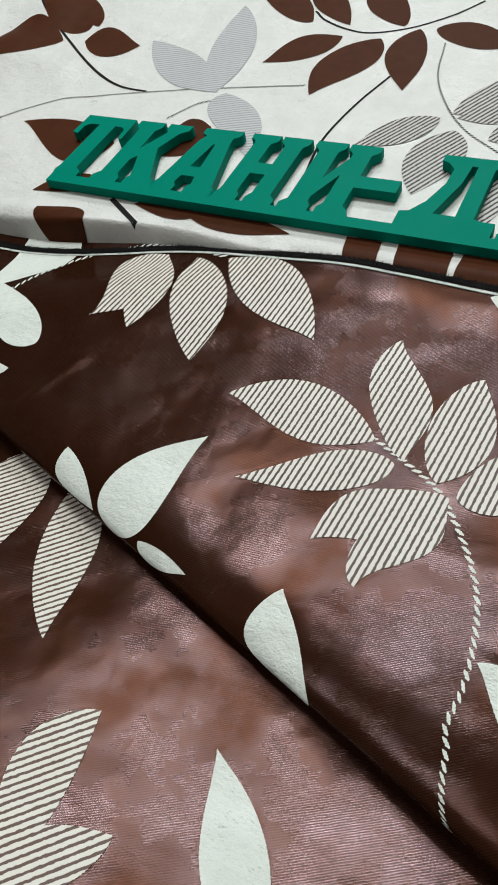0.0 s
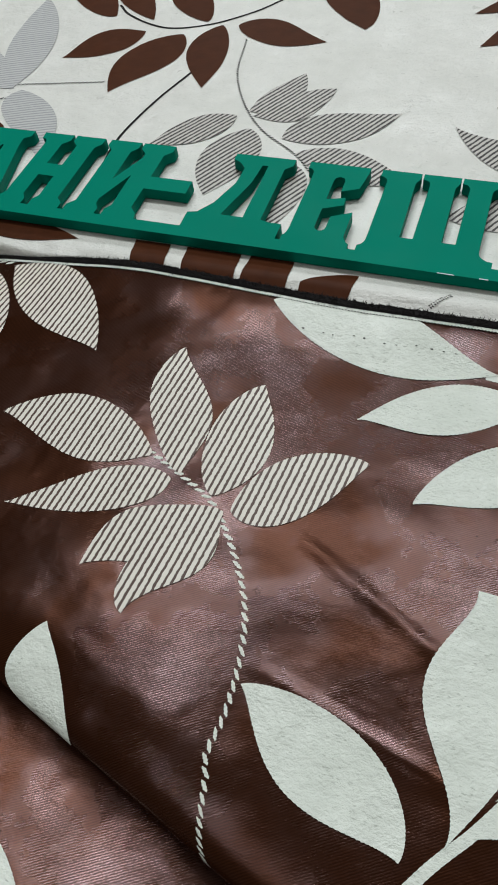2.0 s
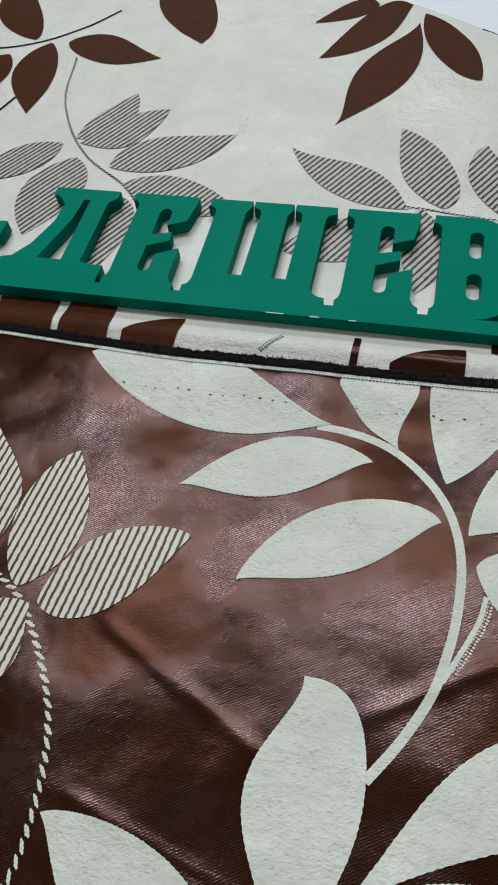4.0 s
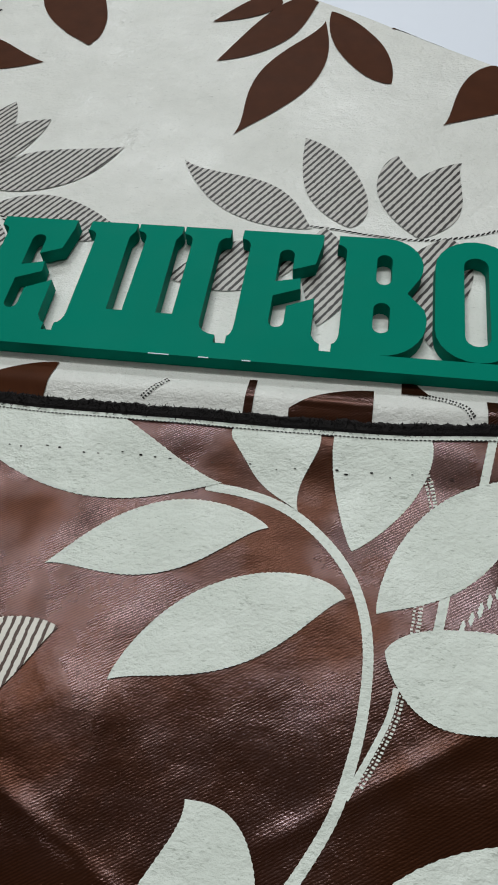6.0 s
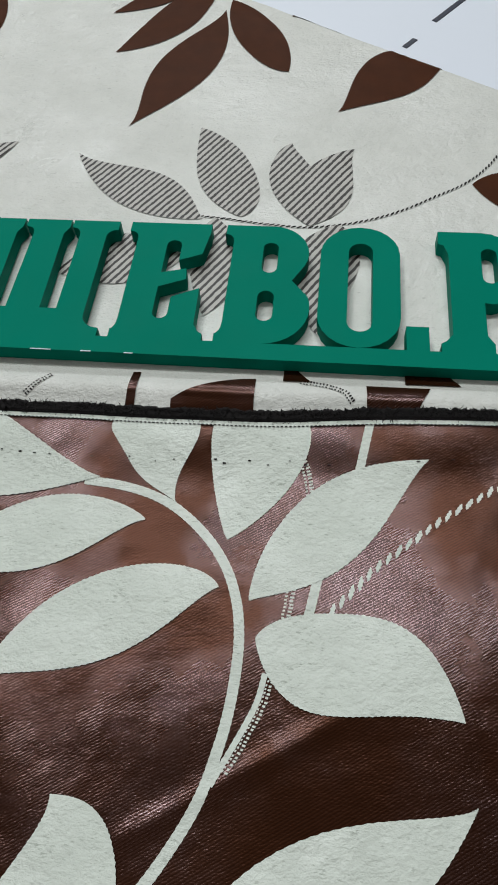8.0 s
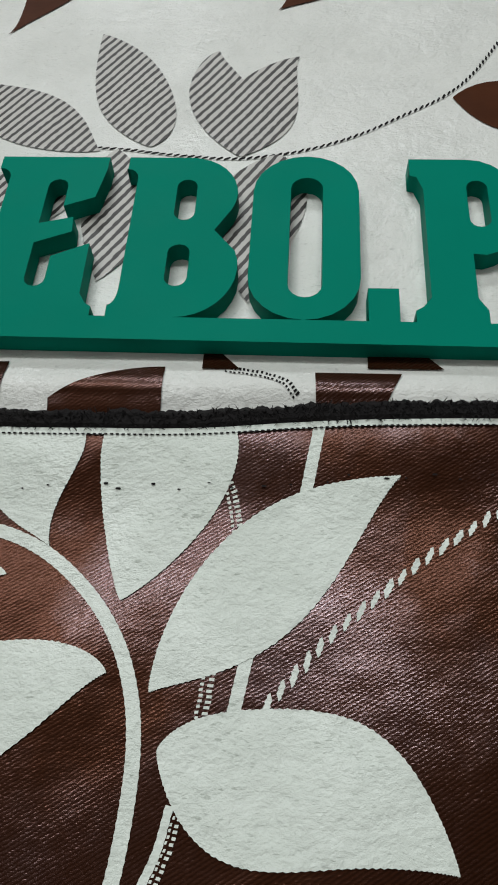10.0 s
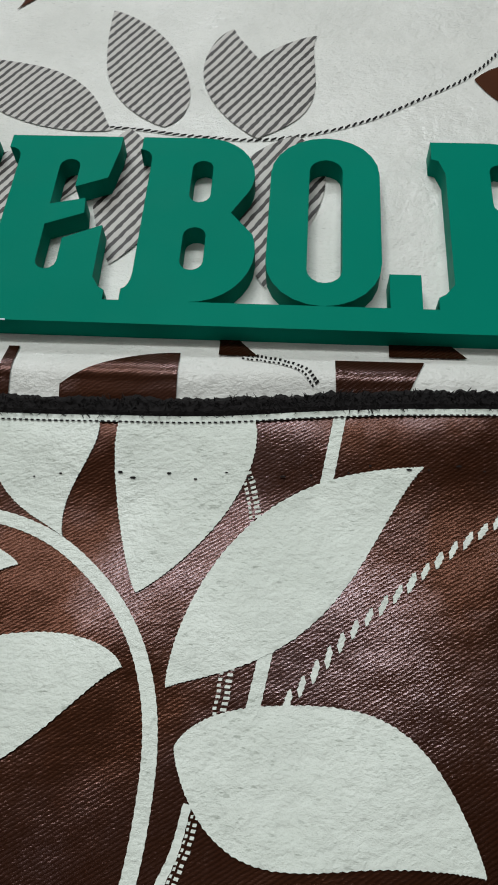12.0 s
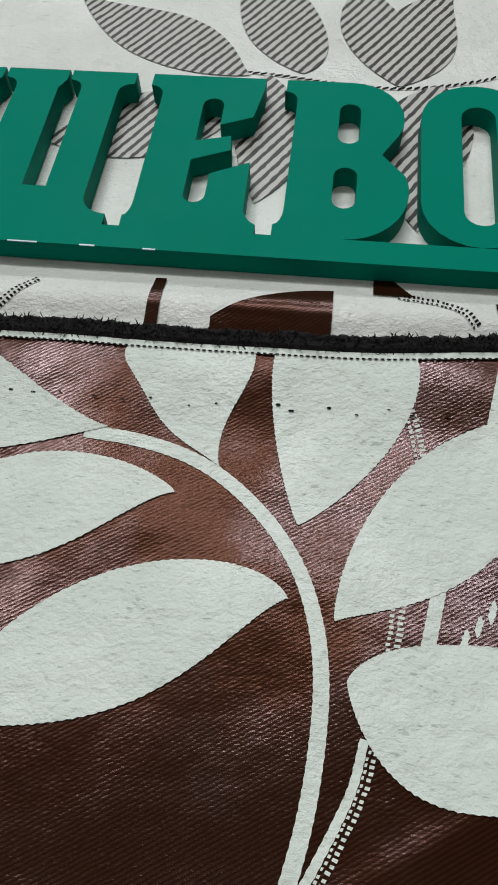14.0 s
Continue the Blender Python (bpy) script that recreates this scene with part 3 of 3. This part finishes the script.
leaf(CREAM, FINE, 351.2, 56.5, 101, 42.7, (9.2, 0.86, 0.63), (-8.0, 0.94, 1.46), 0.9, 0.1)
leaf(CREAM, FINE, 351.2, 56.5, 71, 41.5, (10.3, 0.62, 0.78), (-8.5, 1.04, 1.45), 1.4, -0.6)
leaf(CREAM, FINE, 320.7, 59.2, -89, 41.8, (10.4, 0.94, 0.90), (-6.4, 0.76, 1.09), 0, 0)
leaf(CREAM, FINE, 359.9, 57.1, -96, 45.6, (8.9, 0.63, 1.24), (-12.9, 0.80, 1.04), 0, 0)
leaf(CREAM, FINE, 314.6, 44.6, -165, 43.1, (9.6, 0.89, 0.95), (-11.9, 0.83, 1.02), 0, 0)
# stems
stem(CREAM, ROPE, 1.0, (315.7, 59.9), (323.4, 59.1), (334.3, 57.3), (348.6, 55.9), (359.0, 57.0), (369.5, 59.8), (380.0, 64.6), (390.7, 71.6), (401.8, 79.4), (409.6, 88.4), (418.3, 103.0), (429.3, 122.0))
stem(CREAM, ROPE, 1.1, (156.2, 148.4), (160.8, 119.7), (172.7, 94.4), (187.1, 76.0), (205.6, 61.7), (215.3, 50.7))
stem(CREAM, LINE, 1.2, (137.8, 117.2), (128.4, 88.6), (123.8, 58.3), (125.6, 31.2))
stem(CREAM, LINE, 1.2, (75.1, 175.2), (85.8, 165.1), (108.8, 155.7), (132.3, 160.3), (152.2, 174.1), (165.6, 190.6))
stem(CREAM, LINE, 1.6, (-65.0, 125.6), (-33.7, 101.2), (-8.6, 89.6), (10.7, 87.4))
stem(CREAM, LINE, 1.6, (-65.0, 125.6), (-93.8, 148.5), (-118.0, 174.5))
stem(CREAM, ROPE, 1.2, (-74.2, 39.6), (-38.8, 69.1), (-13.5, 78.5), (12.6, 87.3), (48.8, 94.9), (96.9, 103.8))
stem(CREAM, ROPE, 1.4, (37.1, 64.5), (46.4, 79.3), (59.8, 86.0))
stem(CREAM, LINE, 2.5, (40.5, -0.2), (62.0, -14.0))

# pieces of the pattern cut by the woven edge
patch(CREAM, BROWN, 158, -18, 173, -1, 3, 2)
patch(CREAM, BROWN, 180, -18, 202, -1, 2, 1)
patch(CREAM, BROWN, 206, -18, 223, -1, -1, 0)
patch(CREAM, BROWN, 228, -18, 248, -3.4, 0, -2, 8, True)
patch(CREAM, GLOSSY, 304.6, -17, 306.8, -4.5, -0.8, -0.4)
patch(CREAM, GLOSSY, 316.5, -17, 339.3, -5.3, 0, 0, 8, True)
patch(CREAM, GLOSSY, 346.8, -5.6, 349.5, -0.4, 0, 5)
patch(CREAM, GLOSSY, 369.5, -17, 386.6, -6.3, 0.3, -5)
patch(CREAM, GLOSSY, 380, -4.9, 391, -0.5, 0, 4)
stem(CREAM, DASH, 1.8, (351.7, -5.6), (358, -6.6), (363, -8.5), (366, -12))
stem(CREAM, DASH, 1.6, (281.5, -7.0), (274.6, -14.0))

# ---- woven edge with its fringe ----
def woven_edge():
    bm = bmesh.new()
    last = None
    for k in range(1400):
        x = -160 + 0.47 * k
        y = edge_y(x)
        pair = [bm.verts.new(brown_lie(x, y - d) + Vector((0, 0, 0.35 * MM))) for d in (0.2, 0.9, 1.7 + 0.15 * (k % 2))]
        if last:
            for j in (0, 1):
                bm.faces.new((last[j + 1], pair[j + 1], pair[j], last[j]))
        last = pair
    part("selvedge_band", bm, WHITE[1], brown_cloth, "pale woven edge band", True)
    rng = random.Random(4)
    bm = bmesh.new()
    for k in range(560):
        x = -140 + 1.1 * k
        ring = [bm.verts.new(brown_lie(x + dx, edge_y(x) - d) + Vector((0, 0, 0.5 * MM))) for dx, d in ((0, 1.95), (0.62, 1.95), (0.62, 1.62), (0, 1.62))]
        bm.faces.new(ring)
    tagged(part("stitching", bm, M_THREAD, brown_cloth, "row of tiny dark stitches"), kind="stuff")
    bm = bmesh.new()
    for k in range(34):
        x = 231 + 5.2 * k + rng.uniform(-1.6, 1.6)
        y = edge_y(x) - 12.0 + rng.uniform(-0.7, 0.7)
        w, h = rng.uniform(0.2, 0.6), rng.uniform(0.12, 0.28)
        ring = [bm.verts.new(brown_lie(x + w * math.cos(a), y + h * math.sin(a)) + Vector((0, 0, 0.48 * MM))) for a in (0, 1.05, 2.1, 3.14, 4.2, 5.25)]
        bm.faces.new(ring)
    tagged(part("needle_holes", bm, M_THREAD, brown_cloth, "row of small dark needle holes"), kind="stuff")
    bm = bmesh.new()
    last = None
    for k in range(1400):
        x = -160 + 0.47 * k
        wide = 4.4 + 0.8 * wave(x, 0, 6, 2) + 0.7 * wave(x, 0, 1.6, 5) + rng.uniform(-0.2, 0.2)
        ring = [bm.verts.new(brown_lie(x, edge_y(x)) + Vector((0, d * MM, h * MM))) for d, h in ((-0.5, 0.3), (0.3, 0.9), (wide * 0.6, 0.7), (wide, -1.2))]
        if last:
            for j in range(3):
                bm.faces.new((last[j], ring[j], ring[j + 1], last[j + 1]))
        last = ring
    for k in range(20000):
        x = -160 + 650 * (k / 20000)
        y = edge_y(x)
        thick = 1 + 0.6 * wave(x, 0, 9, 6) + 0.4 * wave(x, 0, 2.5, 8)
        base = brown_lie(x, y) + Vector((0, rng.uniform(-0.4, 2.6) * MM, rng.uniform(0.2, 1.0) * MM))
        tip = base + Vector((rng.uniform(-1.5, 1.5), rng.uniform(-1.3, 1.4) * thick, rng.uniform(-0.8, 1.0))) * MM
        w = rng.uniform(0.06, 0.15) * MM
        mid = base.lerp(tip, 0.5) + Vector((rng.uniform(-0.4, 0.4), 0, rng.uniform(0, 0.5))) * MM
        a, b = bm.verts.new(base + Vector((-w, 0, 0))), bm.verts.new(base + Vector((w, 0, 0)))
        c, d = bm.verts.new(mid + Vector((-w, 0, 0))), bm.verts.new(mid + Vector((w, 0, 0)))
        bm.faces.new((a, b, d, c))
        bm.faces.new((c, d, bm.verts.new(tip)))
    tagged(part("fringe", bm, M_THREAD, brown_cloth, "short black thread fringe"), kind="stuff")


woven_edge()

# ---- the green letter sign ----
THICK = 4.7


def spaced(x, y):
    """The letters' own spacing: those at the start of the sign are set closer."""
    closer = 0.0345 * max(0.0, 245 - x)
    slant = max(0.5 * closer, 1.3 * min(1.0, max(0.0, (335 - x) / 90)))
    return x + closer - slant * (1 - y / 51), 51 + 0.96 * (y - 51)


def plate(name, parent, outline, holes=(), label=""):
    """A cut-out plate: outline and holes in mm, with eased edges."""
    curve = bpy.data.curves.new(name, "CURVE")
    curve.dimensions, curve.fill_mode = "2D", "BOTH"
    curve.extrude, curve.bevel_depth, curve.bevel_resolution = THICK / 2 * MM, 0.0, 0
    for ring in (outline, *holes):
        spline = curve.splines.new("POLY")
        spline.points.add(len(ring) - 1)
        spline.use_cyclic_u = True
        for point, (x, y) in zip(spline.points, [spaced(*p) for p in ring]):
            point.co = (x * MM, y * MM, 0, 1)
    helper = bpy.data.objects.new(name, curve)
    scene.collection.objects.link(helper)
    mesh = bpy.data.meshes.new_from_object(helper.evaluated_get(bpy.context.evaluated_depsgraph_get()))
    bpy.data.objects.remove(helper)
    bpy.data.curves.remove(curve)
    mesh.materials.clear()
    mesh.materials.append(M_GREEN)
    mesh.transform(Matrix.Translation((0, 0, THICK / 2 * MM)))
    ob = new(name, mesh)
    if parent:
        ob.parent = parent
    if label:
        ob["label"] = label
    return ob


def arc(cx, cy, rx, ry, a0, a1, n=8):
    return [(cx + rx * math.cos(radians(a0 + (a1 - a0) * k / n)), cy + ry * math.sin(radians(a0 + (a1 - a0) * k / n))) for k in range(n + 1)]


def oval(x0, x1, y0, y1, n=8):
    """A slot with round ends."""
    r = (x1 - x0) / 2
    c = (x0 + x1) / 2
    return arc(c, y1 - r, r, r, 0, 180, n) + arc(c, y0 + r, r, r, 180, 360, n)


def stalk(x0, x1, low=2.5, top=51.0, out=2.6, right=True):
    """One side of an upright with curved brackets, going up (left side) or down (right side)."""
    if right:
        x, o = x1, out
        return [(x + o, top), (x + o, top - 4.0)] + arc(x + o, top - 7.0, o, 3.0, 90, 180, 5) + [(x, low + 7.5)] + arc(x + o, low + 7.5, o, 4.0, 180, 270, 5) + [(x + o, low)]
    x, o = x0, out
    return [(x - o, low)] + arc(x - o, low + 7.5, o, 4.0, 270, 360, 5) + [(x, top - 7.0)] + arc(x - o, top - 7.0, o, 3.0, 0, 90, 5) + [(x - o, top)]


def sign():
    bar = plate("letter_sign", None, [(0, -3.4), (444, -3.4), (444, 2.5), (0, 2.5)])
    tagged(bar, "green painted cut-out letter sign lying on cream cloth", "sign")
    T = [(-11, 51), (-11.5, 36), (-8, 35)] + arc(-4, 40, 4, 4, 200, 90, 4) + [(0, 44)] + [(0, 9), (-1, 6), (0, 2.5), (14, 2.5), (14, 6), (10, 9), (10, 44)] + arc(13, 40, 4, 4, 90, -20, 4) + [(18.5, 34), (20, 35), (19, 51)]
    K = [(22, 51), (22, 47)] + [(25, 44), (25, 9), (22, 6), (22, 2.5), (37, 2.5), (37, 6), (34.5, 9), (34.5, 20), (37, 23.5), (42, 9), (40.5, 6), (40.5, 2.5), (57, 2.5), (57, 6), (53, 9), (44, 31), (49, 44), (53, 47), (53, 51), (40, 51), (40, 47), (42, 44), (34.5, 29), (34.5, 44), (37, 47), (37, 51)]
    A = [(61, 51), (61, 47), (64, 45), (62, 40), (57.5, 9), (55.5, 6), (57, 2.5), (68, 2.5), (68.5, 6), (66.5, 9), (67.5, 14), (74.5, 14), (75.5, 9), (73.5, 6), (74, 2.5), (90, 2.5), (89, 6), (86.5, 9), (79.5, 40), (79, 45), (82, 47), (82, 51)]
    H = [(87.5, 51)] + stalk(91, 99.5, right=False, out=3)[::-1][1:] + [(101.5, 2.5), (101.5, 6), (99.5, 9), (99.5, 22), (107, 22), (107, 9), (105, 6), (105, 2.5), (119, 2.5), (119, 6), (116, 9), (116, 44), (118.5, 47), (118.5, 51), (104, 51), (104, 47), (107, 44), (107, 30), (99.5, 30), (99.5, 44), (102.5, 47), (102.5, 51)]
    I = [(121.5, 51), (121.5, 47), (124.5, 44), (124.5, 9), (121.5, 6), (121.5, 2.5), (136, 2.5), (136, 6), (134, 9), (134, 12), (141, 29), (141, 9), (139, 6), (139, 2.5), (154, 2.5), (153, 6), (150, 9), (150, 21.5), (169, 21.5), (169, 29.5), (150, 29.5), (150, 44), (153, 47), (153, 51), (138, 51), (138, 47), (141, 44), (141, 41), (134, 25), (134, 44), (136.5, 47), (136.5, 51)]
    D = [(174, 2.5), (174, 11), (178, 12), (183, 19), (187.5, 32), (188, 42), (185, 45.5), (181.5, 47), (181.5, 51), (208, 51), (208, 47), (205, 44), (205, 12), (209, 11), (214, 11), (214, 2.5)]
    D_HOLE = [(188, 12), (197.5, 12), (197.5, 45), (195, 45), (194, 33)]
    E = [(214.5, 51), (214.5, 47)] + arc(214.5, 44, 3, 3, 90, 0, 4) + [(217.5, 10)] + arc(216.0, 10, 1.5, 4.5, 0, -90, 4) + [(216.0, 2.5), (242.4, 2.5), (242.4, 5), (241, 6.0), (239.6, 8.5), (239.4, 23), (231.5, 19), (231.5, 12.5)] + arc(229.3, 12.5, 2.2, 2.2, 0, -180, 6) + [(227.1, 23), (235, 26.5), (234.5, 31), (227.1, 29)] + [(227.1, 41)] + arc(229.4, 41, 2.3, 2.3, 180, 0, 6) + [(231.7, 34.5), (238.5, 37.5), (240, 47), (240, 51)]
    SH = [(245, 51), (245, 47)] + arc(244.5, 44, 3.5, 3, 90, 0, 4) + [(248, 10)] + arc(245.6, 10, 2.4, 4.5, 0, -90, 4) + [(245.6, 2.5), (293.3, 2.5), (293.3, 5.5)] + arc(293.3, 10, 5.3, 4.5, 270, 180, 4) + [(288, 44)] + arc(291, 44, 3, 3, 180, 90, 4) + [(291.3, 47), (291.3, 51), (276.4, 51), (276.4, 48)] + arc(277, 44.5, 2.5, 3, 90, 0, 4) + [(279.5, 12.5), (274.5, 12.5), (274.2, 44.5), (275.6, 47.5), (275.6, 51), (261.3, 51), (261.3, 48)] + arc(262, 44.5, 2.5, 3, 90, 0, 4) + [(264.3, 12.5), (259.5, 12.5), (259, 44.5), (260.4, 47.5), (260.4, 51)]
    V = [(325.5, 51), (325.5, 47)] + arc(325.2, 44, 3, 3, 90, 0, 4) + [(328.2, 10)] + arc(326.4, 10, 1.8, 4.5, 0, -90, 4) + [(326.4, 2.5)] + arc(340, 16.5, 12.7, 14, 270, 380, 10) + [(347, 27.5)] + arc(340, 39, 11.5, 12, -25, 90, 10)
    V_HOLES = [oval(337.6, 342.2, 30.5, 43.5), oval(337.4, 342.2, 11.0, 23.0)]
    O = arc(366.8, 40, 11.8, 11.7, 0, 180, 12) + arc(366.8, 14.2, 11.8, 11.7, 180, 360, 12)
    O_HOLE = oval(363.4, 370.6, 8.5, 44.5)
    P = [(390, 51), (390, 45.5), (391.5, 45)] + [(392.8, 41), (392.8, 9), (391, 6.5), (389.5, 5.5), (389.5, 2.5), (404, 2.5), (404, 6), (402.2, 9), (402.2, 21.5)] + arc(403, 36, 11.5, 15, -80, 90, 12)
    P_HOLE = oval(402.3, 406.9, 29.5, 44.0)
    U = [(415, 51), (415, 47), (418, 44), (424, 20), (422, 14), (418, 13), (418, 17), (414.5, 17), (414.5, 2.5), (424, 2.5), (431, 10), (440, 44), (443, 47), (443, 51), (430, 51), (430, 47), (433, 44), (429.5, 29), (426.5, 44), (429, 47), (429, 51)]
    for ring, holes in ((T, ()), (K, ()), (A, ([(68.3, 21), (73.7, 21), (72, 39), (71, 39)],)), (H, ()), (I, ()), (D, (D_HOLE,)), (E, ()), (SH, ()),
                        ([(x + 80.7, y) for x, y in E], ()), (V, V_HOLES), (O, (O_HOLE,)), ([(380, 2.5), (386.3, 2.5), (386.3, 11.3), (380, 11.3)], ()), (P, (P_HOLE,)), (U, ())):
        plate("letter", bar, ring, holes)
    for x, run, drop in ((275, 6, 0.3), (289.5, 3, 0.8), (302, 2.5, 0.5)):
        bm = bmesh.new()
        box(bm, x * MM, -1.28 * MM, (THICK - 0.16) * MM, (x + run) * MM, (-1.06 + drop * 0.1) * MM, (THICK + 0.03) * MM)
        part("paint_chip", bm, M_TABLE, bar, "worn pale edge")
    bar.matrix_basis = pose(0, 0.0013, 0.0031, 0, 0.33, -0.28)


sign()
